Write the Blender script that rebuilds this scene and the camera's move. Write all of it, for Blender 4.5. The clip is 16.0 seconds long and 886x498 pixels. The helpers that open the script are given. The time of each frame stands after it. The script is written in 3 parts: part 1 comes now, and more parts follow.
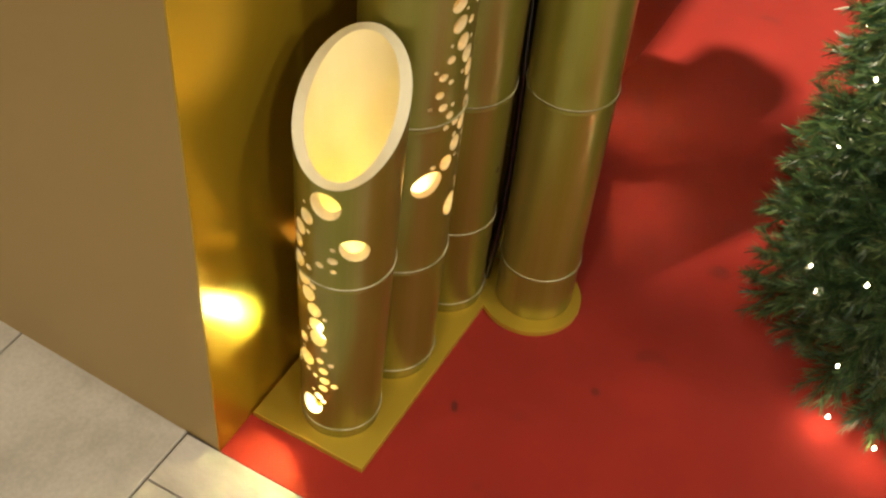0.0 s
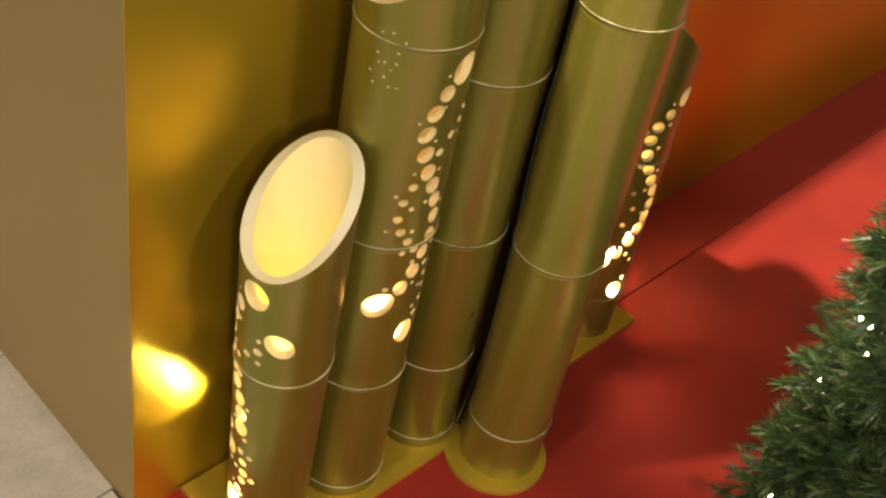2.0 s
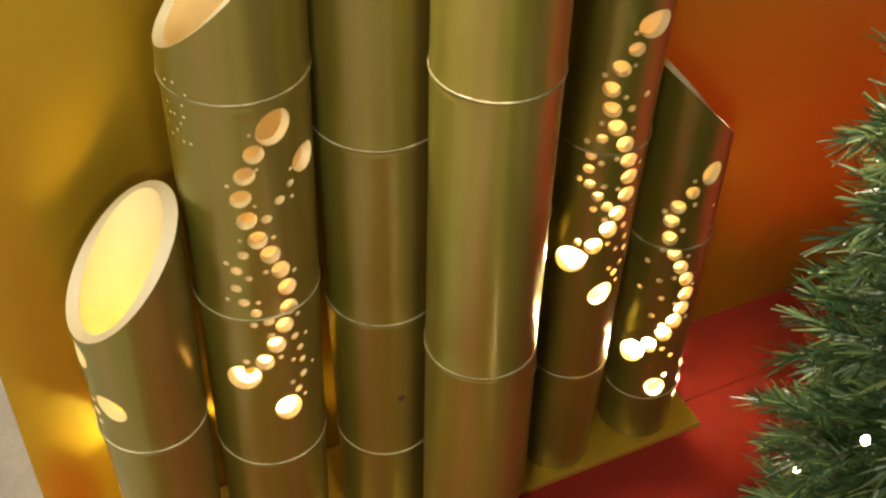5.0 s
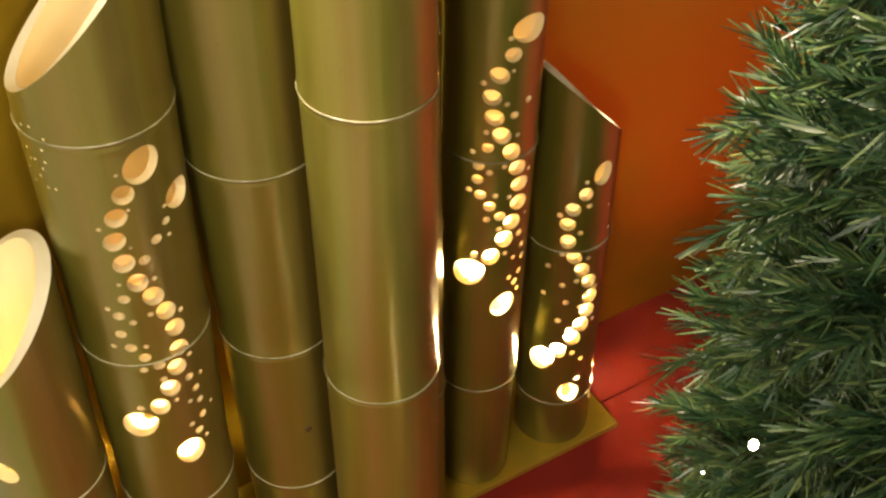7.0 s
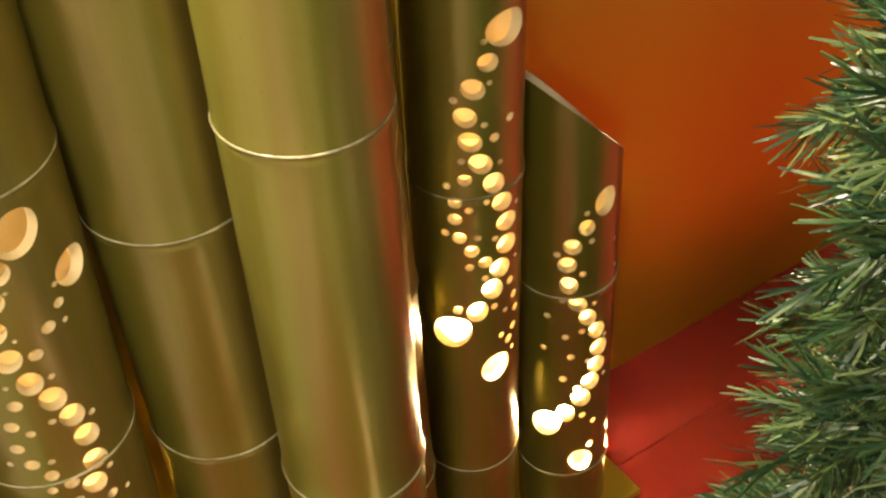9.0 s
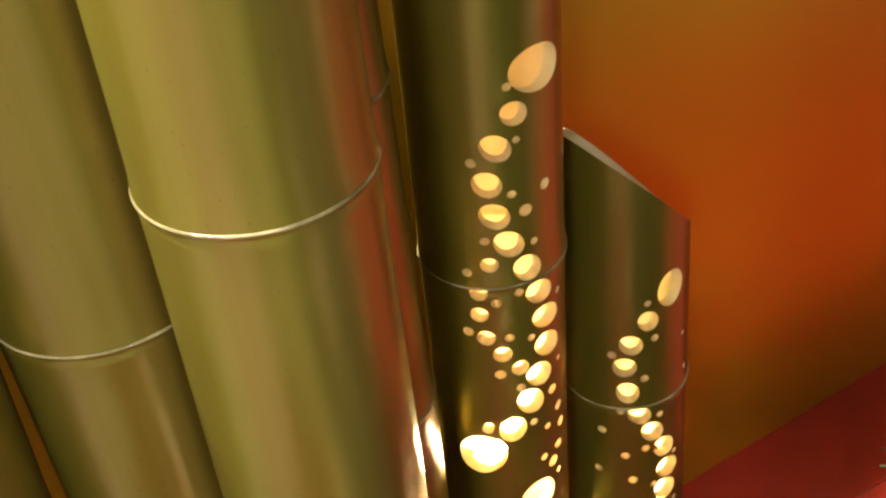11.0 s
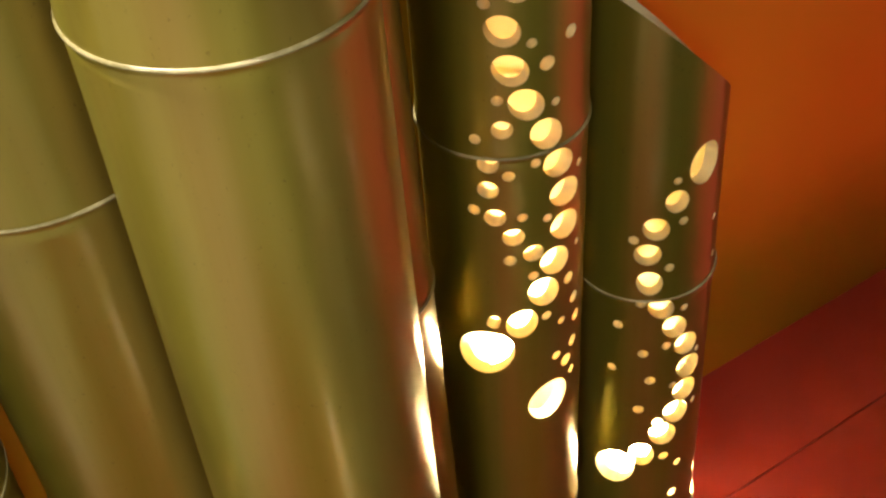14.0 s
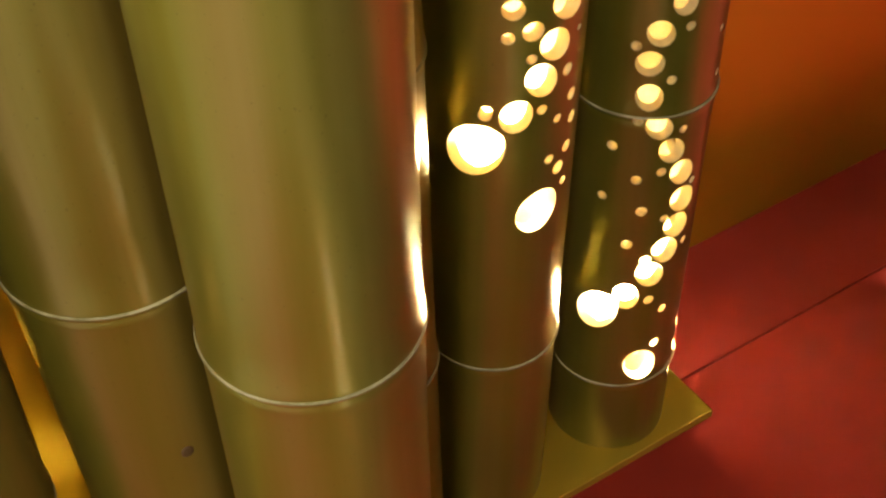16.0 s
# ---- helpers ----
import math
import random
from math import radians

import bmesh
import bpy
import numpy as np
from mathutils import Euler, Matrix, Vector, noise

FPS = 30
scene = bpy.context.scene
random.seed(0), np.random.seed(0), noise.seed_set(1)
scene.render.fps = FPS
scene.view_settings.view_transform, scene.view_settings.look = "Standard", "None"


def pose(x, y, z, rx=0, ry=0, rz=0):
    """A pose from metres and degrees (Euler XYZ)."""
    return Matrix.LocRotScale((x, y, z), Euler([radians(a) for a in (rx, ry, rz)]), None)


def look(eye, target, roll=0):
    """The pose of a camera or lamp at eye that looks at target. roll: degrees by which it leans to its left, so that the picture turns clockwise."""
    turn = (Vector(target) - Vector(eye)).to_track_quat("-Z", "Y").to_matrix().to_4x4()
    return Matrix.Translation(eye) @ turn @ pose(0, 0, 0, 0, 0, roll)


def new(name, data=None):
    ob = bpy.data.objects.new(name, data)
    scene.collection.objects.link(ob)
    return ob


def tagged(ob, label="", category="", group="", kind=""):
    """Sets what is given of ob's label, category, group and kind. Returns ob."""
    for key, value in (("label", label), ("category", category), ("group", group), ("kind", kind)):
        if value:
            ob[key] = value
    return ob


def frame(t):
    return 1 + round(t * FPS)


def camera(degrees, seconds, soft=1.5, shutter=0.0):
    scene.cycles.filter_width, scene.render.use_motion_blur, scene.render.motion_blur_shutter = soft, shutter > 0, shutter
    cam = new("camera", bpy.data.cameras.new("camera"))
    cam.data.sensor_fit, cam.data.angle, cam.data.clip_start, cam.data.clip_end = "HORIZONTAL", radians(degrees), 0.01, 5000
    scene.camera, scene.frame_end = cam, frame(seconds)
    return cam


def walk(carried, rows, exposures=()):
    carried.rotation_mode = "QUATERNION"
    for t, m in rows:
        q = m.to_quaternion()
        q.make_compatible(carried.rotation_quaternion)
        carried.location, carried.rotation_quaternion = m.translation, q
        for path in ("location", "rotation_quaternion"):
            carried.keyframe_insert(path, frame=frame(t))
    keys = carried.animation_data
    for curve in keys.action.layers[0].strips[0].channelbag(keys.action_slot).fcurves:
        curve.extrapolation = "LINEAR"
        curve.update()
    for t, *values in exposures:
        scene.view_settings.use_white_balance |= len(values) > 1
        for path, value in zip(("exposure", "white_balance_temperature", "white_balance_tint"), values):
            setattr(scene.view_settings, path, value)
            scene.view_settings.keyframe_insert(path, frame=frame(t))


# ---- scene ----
cam = camera(40.0, 16.0, soft=2.4)
PATH = [
    (0.0, pose(-0.7576, -0.6902, 1.5127, 43.22, -3.74, -60.47)),
    (0.5, pose(-0.7355, -0.7540, 1.5234, 44.79, -5.04, -56.18)),
    (1.0, pose(-0.7198, -0.8433, 1.5101, 47.18, -6.56, -51.92)),
    (1.5, pose(-0.6889, -0.8833, 1.5214, 48.01, -8.49, -48.98)),
    (2.0, pose(-0.6024, -0.9276, 1.5205, 48.78, -8.79, -44.57)),
    (2.5, pose(-0.4158, -0.9045, 1.5109, 46.72, -7.65, -38.66)),
    (3.0, pose(-0.3385, -0.9387, 1.4988, 46.63, -5.97, -35.58)),
    (5.5, pose(0.1057, -1.1191, 1.4963, 46.93, -0.42, -24.17)),
    (6.0, pose(0.1086, -1.1184, 1.4921, 46.90, 0.13, -26.80)),
    (6.5, pose(0.1040, -1.1100, 1.4938, 46.99, 0.15, -29.20)),
    (7.0, pose(0.1109, -1.0975, 1.4830, 47.46, 0.46, -30.86)),
    (7.5, pose(0.1473, -1.0727, 1.4447, 48.13, 1.38, -31.20)),
    (8.0, pose(0.1746, -1.0163, 1.3970, 48.23, 2.09, -32.52)),
    (8.5, pose(0.2017, -0.9651, 1.3573, 48.36, 2.75, -33.62)),
    (9.0, pose(0.2238, -0.9280, 1.3200, 49.19, 3.17, -34.21)),
    (9.5, pose(0.2450, -0.8835, 1.2794, 49.95, 3.61, -34.77)),
    (10.0, pose(0.2861, -0.8556, 1.2402, 51.44, 4.27, -33.18)),
    (12.5, pose(0.3712, -0.7001, 1.1062, 54.42, 6.63, -32.98)),
    (13.0, pose(0.3700, -0.6925, 1.0956, 52.29, 6.01, -33.77)),
    (13.5, pose(0.3718, -0.6839, 1.0864, 50.09, 5.11, -33.96)),
    (14.0, pose(0.3780, -0.6878, 1.0759, 48.43, 4.68, -33.20)),
    (14.5, pose(0.3751, -0.6761, 1.0653, 46.21, 3.32, -32.94)),
    (15.0, pose(0.3525, -0.6954, 1.0164, 47.74, 2.88, -33.30)),
    (15.5, pose(0.3483, -0.7094, 0.9868, 47.39, 2.72, -32.74)),
    (16.0, pose(0.3420, -0.7004, 0.9549, 46.34, 1.44, -32.66)),
]
walk(cam, PATH, exposures=[(0.0, 0.0), (3.0, 0.05), (6.0, 0.2), (10.0, 0.3), (12.5, 0.28), (16.0, 0.22)])


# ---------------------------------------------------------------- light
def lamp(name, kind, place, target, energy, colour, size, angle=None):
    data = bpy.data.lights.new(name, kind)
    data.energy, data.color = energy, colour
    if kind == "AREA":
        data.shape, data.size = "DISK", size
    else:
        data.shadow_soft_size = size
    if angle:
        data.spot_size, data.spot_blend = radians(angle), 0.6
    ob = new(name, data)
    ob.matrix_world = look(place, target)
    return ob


world = bpy.data.worlds.new("indoor_air")
scene.world = world
world.use_nodes = True
world.node_tree.nodes["Background"].inputs[0].default_value = (1.0, 0.86, 0.68, 1)
world.node_tree.nodes["Background"].inputs[1].default_value = 0.25

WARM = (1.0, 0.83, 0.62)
lamp("ceiling_spot", "SPOT", (-0.62, 0.31, 3.30), (2.18, -0.45, 0.0), 1180, WARM, 0.06, 40)
# Fill lamps added out of view to brighten bamboo, wall and floor.
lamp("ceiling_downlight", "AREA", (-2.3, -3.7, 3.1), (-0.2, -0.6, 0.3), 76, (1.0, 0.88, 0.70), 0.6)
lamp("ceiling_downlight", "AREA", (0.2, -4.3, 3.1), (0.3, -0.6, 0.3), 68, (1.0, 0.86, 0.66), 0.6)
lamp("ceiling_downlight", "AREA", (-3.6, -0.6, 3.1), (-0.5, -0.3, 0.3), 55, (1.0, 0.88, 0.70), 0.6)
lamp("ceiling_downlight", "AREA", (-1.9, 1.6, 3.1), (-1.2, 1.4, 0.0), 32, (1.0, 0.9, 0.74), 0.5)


# ---------------------------------------------------------------- materials
class Nodes:
    """A small builder for node materials."""

    def __init__(self, name):
        self.mat = bpy.data.materials.new(name)
        self.mat.use_nodes = True
        self.tree = self.mat.node_tree
        self.bsdf = self.tree.nodes["Principled BSDF"]

    def add(self, kind, **values):
        node = self.tree.nodes.new(kind)
        for key, value in values.items():
            node.inputs[key.replace("_", " ")].default_value = value
        return node

    def link(self, a, b):
        self.tree.links.new(a, b)

    def coords(self, scale=(1, 1, 1), source="Object"):
        tc, mp = self.add("ShaderNodeTexCoord"), self.add("ShaderNodeMapping")
        mp.inputs["Scale"].default_value = scale
        self.link(tc.outputs[source], mp.inputs["Vector"])
        return mp.outputs[0]

    def noise(self, vector, scale, detail=4.0, rough=0.55):
        n = self.add("ShaderNodeTexNoise", Scale=scale, Detail=detail, Roughness=rough)
        self.link(vector, n.inputs["Vector"])
        return n.outputs["Fac"]

    def ramp(self, fac, *stops):
        r = self.add("ShaderNodeValToRGB")
        el = r.color_ramp.elements
        while len(el) < len(stops):
            el.new(0.5)
        for e, (pos, col) in zip(el, stops):
            e.position, e.color = pos, (*col, 1)
        self.link(fac, r.inputs[0])
        return r.outputs[0]

    def mix(self, fac, a, b, blend="MIX"):
        m = self.add("ShaderNodeMix")
        m.data_type, m.blend_type = "RGBA", blend
        for src, slot in ((fac, 0), (a, 6), (b, 7)):
            if hasattr(src, "links"):
                self.link(src, m.inputs[slot])
            elif slot == 0:
                m.inputs[0].default_value = src
            else:
                m.inputs[slot].default_value = (*src, 1)
        return m.outputs[2]

    def bump(self, height, strength, distance=0.001):
        b = self.add("ShaderNodeBump", Strength=strength, Distance=distance)
        self.link(height, b.inputs["Height"])
        self.link(b.outputs[0], self.bsdf.inputs["Normal"])

    def set(self, **values):
        for key, value in values.items():
            slot = self.bsdf.inputs[key.replace("_", " ")]
            if hasattr(value, "links"):
                self.link(value, slot)
            else:
                slot.default_value = (*value, 1) if isinstance(value, tuple) and len(value) == 3 else value
        return self.mat


def bamboo_skin():
    m = Nodes("bamboo_skin")
    info = m.add("ShaderNodeObjectInfo")
    streak = m.noise(m.coords((55, 55, 1.0)), 1.0, 5)
    band = m.noise(m.coords((17, 17, 0.7)), 1.0, 2)
    patch = m.noise(m.coords((9, 9, 3)), 1.0, 3)
    green = m.ramp(streak, (0.3, (0.236, 0.226, 0.026)), (0.7, (0.282, 0.264, 0.044)))
    # Brown bands paint soft carpet and wall reflections into the skin's own tone.
    brown_reflection = m.ramp(streak, (0.3, (0.272, 0.204, 0.040)), (0.7, (0.322, 0.250, 0.064)))
    col = m.mix(m.ramp(band, (0.38, (0, 0, 0)), (0.60, (1, 1, 1))), green, brown_reflection)
    speck = m.noise(m.coords((1, 1, 0.7)), 420.0, 2)
    col = m.mix(m.ramp(speck, (0.66, (0, 0, 0)), (0.80, (0.35, 0.35, 0.35))), col, (0.06, 0.035, 0.010))
    tone = m.add("ShaderNodeMapRange")
    tone.inputs["To Min"].default_value, tone.inputs["To Max"].default_value = 0.88, 1.1
    m.link(info.outputs["Random"], tone.inputs[0])
    col = m.mix(1.0, col, tone.outputs[0], "MULTIPLY")
    m.bump(m.noise(m.coords((70, 70, 2)), 1.0, 3), 0.06, 0.0004)
    rough = m.ramp(patch, (0.0, (0.285, 0.285, 0.285)), (1.0, (0.37, 0.37, 0.37)))
    return m.set(Base_Color=col, Metallic=0.62, Roughness=rough, Coat_Weight=0.30, Coat_Roughness=0.15, Specular_IOR_Level=0.7)


def bamboo_flesh():
    m = Nodes("bamboo_flesh")
    n = m.noise(m.coords((40, 40, 6)), 1.0, 5)
    col = m.ramp(n, (0.2, (0.83, 0.69, 0.38)), (0.8, (0.87, 0.75, 0.45)))
    m.bump(n, 0.2, 0.0006)
    return m.set(Base_Color=col, Roughness=0.6)


def node_pale():
    m = Nodes("node_pale")
    n = m.noise(m.coords((1, 1, 1)), 28.0, 5, 0.65)
    return m.set(Base_Color=m.ramp(n, (0.32, (0.17, 0.155, 0.055)), (0.62, (0.56, 0.52, 0.33))), Roughness=0.30, Coat_Weight=0.6)


def gold_sheet(name, rough, metal, tone):
    m = Nodes(name)
    cloud = m.noise(m.coords(), 1.6, 3)
    base = m.ramp(cloud, (0.0, tuple(c * 0.85 for c in tone)), (1.0, tuple(c * 1.06 for c in tone)))
    r = m.ramp(cloud, (0.0, (rough - 0.03,) * 3), (1.0, (rough + 0.05,) * 3))
    return m.set(Base_Color=base, Metallic=metal, Roughness=r)


def carpet_red():
    m = Nodes("carpet_red")
    fibre = m.noise(m.coords(), 900.0, 3, 0.7)
    wear = m.noise(m.coords(), 5.0, 5, 0.6)
    col = m.ramp(wear, (0.3, (0.305, 0.0165, 0.0080)), (0.7, (0.395, 0.024, 0.0120)))
    col = m.mix(0.55, col, m.ramp(fibre, (0.3, (0.55, 0.55, 0.55)), (0.7, (1.25, 1.25, 1.25))), "MULTIPLY")
    spots = m.noise(m.coords(), 7.5, 2, 0.4)
    col = m.mix(m.ramp(spots, (0.70, (0, 0, 0)), (0.76, (0.5, 0.5, 0.5))), col, (0.08, 0.012, 0.008))
    for place, size, dark in (((0.254, -0.251, 0.0), (64, 135, 1), 0.75), ((0.395, -0.424, 0.0), (85, 95, 1), 0.5)):
        tc, mp = m.add("ShaderNodeTexCoord"), m.add("ShaderNodeMapping")
        mp.vector_type = "TEXTURE"
        mp.inputs["Location"].default_value = place
        mp.inputs["Rotation"].default_value = (0, 0, 0.5)
        mp.inputs["Scale"].default_value = (1 / size[0], 1 / size[1], 1)
        m.link(tc.outputs["Object"], mp.inputs["Vector"])
        far = m.add("ShaderNodeVectorMath")
        far.operation = "LENGTH"
        m.link(mp.outputs[0], far.inputs[0])
        col = m.mix(m.ramp(far.outputs["Value"], (0.3, (dark,) * 3), (1.0, (0, 0, 0))), col, (0.06, 0.012, 0.010))
    m.bump(fibre, 0.6, 0.002)
    return m.set(Base_Color=col, Roughness=0.85, Sheen_Weight=0.10, Specular_IOR_Level=0.2)


def tile_stone():
    m = Nodes("tile_stone")
    info = m.add("ShaderNodeObjectInfo")
    vein = m.noise(m.coords(source="Generated"), 3.0, 8, 0.65)
    grain = m.noise(m.coords(), 140.0, 4)
    col = m.ramp(vein, (0.3, (0.42, 0.39, 0.33)), (0.5, (0.53, 0.50, 0.44)), (0.7, (0.60, 0.57, 0.51)))
    col = m.mix(0.3, col, m.ramp(grain, (0.3, (0.6, 0.6, 0.6)), (0.7, (1.1, 1.1, 1.1))), "MULTIPLY")
    shade = m.add("ShaderNodeMapRange")
    shade.inputs["To Min"].default_value, shade.inputs["To Max"].default_value = 0.88, 1.08
    m.link(info.outputs["Random"], shade.inputs[0])
    col = m.mix(1.0, col, shade.outputs[0], "MULTIPLY")
    m.bump(grain, 0.15, 0.0006)
    return m.set(Base_Color=col, Roughness=0.42)


def plain(name, colour, rough=0.6, scale=30.0, spread=0.12, metal=0.0, coat=0.0):
    m = Nodes(name)
    n = m.noise(m.coords(), scale, 4)
    col = m.ramp(n, (0.3, tuple(c * (1 - spread) for c in colour)), (0.7, tuple(c * (1 + spread) for c in colour)))
    m.bump(n, 0.08, 0.001)
    return m.set(Base_Color=col, Roughness=rough, Metallic=metal, Coat_Weight=coat)


def needle_pvc():
    m = Nodes("needle_pvc")
    geo = m.add("ShaderNodeNewGeometry")
    col = m.ramp(geo.outputs["Random Per Island"], (0.0, (0.008, 0.034, 0.016)), (0.45, (0.027, 0.070, 0.024)), (0.8, (0.062, 0.115, 0.030)), (1.0, (0.14, 0.19, 0.06)))
    return m.set(Base_Color=col, Roughness=0.38, Specular_IOR_Level=0.6)


def glow(name, colour, strength):
    m = Nodes(name)
    return m.set(Base_Color=colour, Emission_Color=colour, Emission_Strength=strength)


CUT = plain("bamboo_cut", (0.74, 0.68, 0.47), 0.5, 60.0, 0.04)
SKIN, FLESH, NODE = bamboo_skin(), bamboo_flesh(), node_pale()
GOLD_GLOSS = gold_sheet("gold_gloss", 0.30, 0.70, (0.565, 0.378, 0.026))
GOLD_MATTE = gold_sheet("gold_matte", 0.32, 0.70, (0.44, 0.31, 0.12))
GOLD_BOARD = gold_sheet("gold_board", 0.38, 0.55, (0.62, 0.44, 0.05))
CARPET, TILE = carpet_red(), tile_stone()
GROUT = plain("grout", (0.16, 0.14, 0.11), 0.9, 200)
PAINT = plain("wall_paint", (0.62, 0.56, 0.47), 0.8, 4)
CEILING = plain("ceiling_paint", (0.70, 0.67, 0.60), 0.85, 4)
CABLE = plain("cable_black", (0.010, 0.009, 0.010), 0.25, 50, 0.1, coat=0.5)
BARK = plain("trunk_brown", (0.06, 0.04, 0.02), 0.8, 60)
NEEDLE = needle_pvc()
WIRE = plain("wire_green", (0.012, 0.035, 0.014), 0.45)
LED_WARM = glow("led_warm", (1.0, 0.80, 0.50), 60.0)
LAMP_GLOW = glow("lamp_glow", (1.0, 0.80, 0.45), 300.0)
SOCKET = plain("lamp_socket", (0.55, 0.52, 0.46), 0.4)
SEAM_DARK = plain("seam_dark", (0.05, 0.008, 0.006), 0.9)


# ---------------------------------------------------------------- mesh helpers
def mesh_ob(name, verts, faces, materials, parent=None, label="", smooth=False, index=None):
    me = bpy.data.meshes.new(name)
    me.from_pydata(verts, [], faces)
    for m in materials if isinstance(materials, (list, tuple)) else [materials]:
        me.materials.append(m)
    if index is not None:
        me.polygons.foreach_set("material_index", index)
    if smooth is not False:
        me.polygons.foreach_set("use_smooth", [True] * len(faces) if smooth is True else smooth)
    me.update()
    ob = new(name, me)
    if parent is not None:
        ob.parent = parent
    if label:
        tagged(ob, label)
    return ob


def part(name, bm, material, parent=None, label="", smooth=False):
    me = bpy.data.meshes.new(name)
    bmesh.ops.recalc_face_normals(bm, faces=bm.faces[:])
    if smooth:
        for f in bm.faces:
            f.smooth = True
    bm.to_mesh(me)
    bm.free()
    me.materials.append(material)
    ob = new(name, me)
    if parent is not None:
        ob.parent = parent
    if label:
        tagged(ob, label)
    return ob


def box(x0, x1, y0, y1, z0, z1, bevel=0.0):
    bm = bmesh.new()
    bmesh.ops.create_cube(bm, size=1, matrix=Matrix.Translation(((x0 + x1) / 2, (y0 + y1) / 2, (z0 + z1) / 2)) @ Matrix.Diagonal((x1 - x0, y1 - y0, z1 - z0, 1)))
    if bevel:
        bmesh.ops.bevel(bm, geom=bm.edges[:], offset=bevel, segments=2, affect="EDGES", profile=0.5)
    return bm


def prism(outline, z0, z1, bevel=0.0):
    bm = bmesh.new()
    low = [bm.verts.new((x, y, z0)) for x, y in outline]
    face = bm.faces.new(low)
    top = bmesh.ops.extrude_face_region(bm, geom=[face])
    bmesh.ops.translate(bm, vec=(0, 0, z1 - z0), verts=[v for v in top["geom"] if isinstance(v, bmesh.types.BMVert)])
    if bevel:
        bm.faces.ensure_lookup_table()
        edges = [e for e in bm.edges if all(abs(v.co.z - z1) < 1e-6 for v in e.verts)]
        bmesh.ops.bevel(bm, geom=edges, offset=bevel, segments=2, affect="EDGES", profile=0.5)
    return bm


def lathe(profile, steps=40, close=False):
    """A turned mesh from (radius, height) pairs."""
    bm = bmesh.new()
    rings = []
    for r, z in profile:
        rings.append([bm.verts.new((r * math.cos(2 * math.pi * k / steps), r * math.sin(2 * math.pi * k / steps), z)) for k in range(steps)])
    pairs = list(zip(rings, rings[1:])) + ([(rings[-1], rings[0])] if close else [])
    for a, b in pairs:
        for k in range(steps):
            bm.faces.new((a[k], a[(k + 1) % steps], b[(k + 1) % steps], b[k]))
    if not close:
        bm.faces.new(rings[0][::-1])
        bm.faces.new(rings[-1])
    return bm


# ---------------------------------------------------------------- the setting
ground = part("ground", box(-6, 7, -6, 6, -0.12, -0.006), GROUT)
tagged(ground, "grey mortar bed under the stone floor tiles", "floor", kind="structure")

# Far edge is guessed, kept short so the wall reflects less red.
carpet = part("carpet", prism([(0.0, -1.04), (5.5, -1.04), (5.5, -0.144), (0.93, -0.144), (0.93, 0.02), (0.012, 0.02), (0.0, 0.0)], -0.006, 0.0), CARPET)
tagged(carpet, "bright red short-pile exhibition carpet with dark scuffs", "carpet", kind="structure")
strip = part("carpet_strip", prism([(0.932, -0.1424), (5.5, -0.1424), (5.5, 0.02), (0.932, 0.02)], -0.006, 0.0008, 0.0012), CARPET)
tagged(strip, "narrow strip of red carpet laid along the gilded wall", "carpet", kind="structure")

WALL_H = 1.14
wall = new("wall_gilded")
tagged(wall, "free-standing partition covered in glossy gold sheet, matte at its end", "wall", kind="structure")
SLANT = 0.035   # the end face leans back from the front edge
part("core", prism([(0.0052, 0.004), (5.4, 0.004), (5.4, 0.95), (0.95 * SLANT + 0.004, 0.95)], 0.0, WALL_H - 0.003), PAINT, wall)
part("front_sheet", prism([(0.0, 0.0), (5.4, 0.0), (5.4, 0.0038), (0.0011, 0.0038)], 0.0, WALL_H, 0.001), GOLD_GLOSS, wall, "glossy gold sheet")
part("end_sheet", prism([(0.0012, 0.0041), (0.0051, 0.0041), (0.95 * SLANT + 0.0039, 0.95), (0.95 * SLANT, 0.95)], 0.0, WALL_H, 0.0008), GOLD_MATTE, wall, "matte gold sheet")

for name, (a, b) in {"wall_north": ((-6, 7), (5.8, 6)), "wall_south": ((-6, 7), (-6, -5.8))}.items():
    tagged(part(name, box(*a, *b, 0.0, 3.6), PAINT), "plain light wall of the hall", "wall", kind="structure")
for name, (a, b) in {"wall_west": ((-6, -5.8), (-5.8, 5.8)), "wall_east": ((6.8, 7), (-5.8, 5.8))}.items():
    tagged(part(name, box(*a, *b, 0.0, 3.6), PAINT), "plain light wall of the hall", "wall", kind="structure")
tagged(part("ceiling", box(-6, 7, -6, 6, 3.6, 3.75), CEILING), "plain pale ceiling of the hall", "ceiling", kind="structure")


tape = part("tape_line", prism([(0.129, 1.02), (0.134, 1.02), (0.191, 1.36), (0.186, 1.36)], 0.0004, 0.0016), plain("tape_red", (0.45, 0.02, 0.05), 0.5))
tagged(tape, "thin red tape line stuck on the stone tiles", "tape")


# ---------------------------------------------------------------- the base plate
def plate_outline():
    x0, x1, y0, y1 = 0.078, 0.9516, -0.195, -0.004
    cx, cy, r = 0.514, -0.250, 0.0835
    pts = [(x0, y1), (x0, y0)]
    a0 = math.asin((y0 - cy) / r)
    start, stop = math.pi - a0, 2 * math.pi + a0
    for k in range(29):
        a = start + (stop - start) * k / 28
        pts.append((cx + r * math.cos(a), cy + r * math.sin(a)))
    return pts + [(x1, y0), (x1, y1)]


plate = part("base_plate", prism(plate_outline(), 0.0008, 0.0105, 0.0012), GOLD_BOARD)
tagged(plate, "thin gold-painted board under the bamboo, with a rounded lobe", "base board")


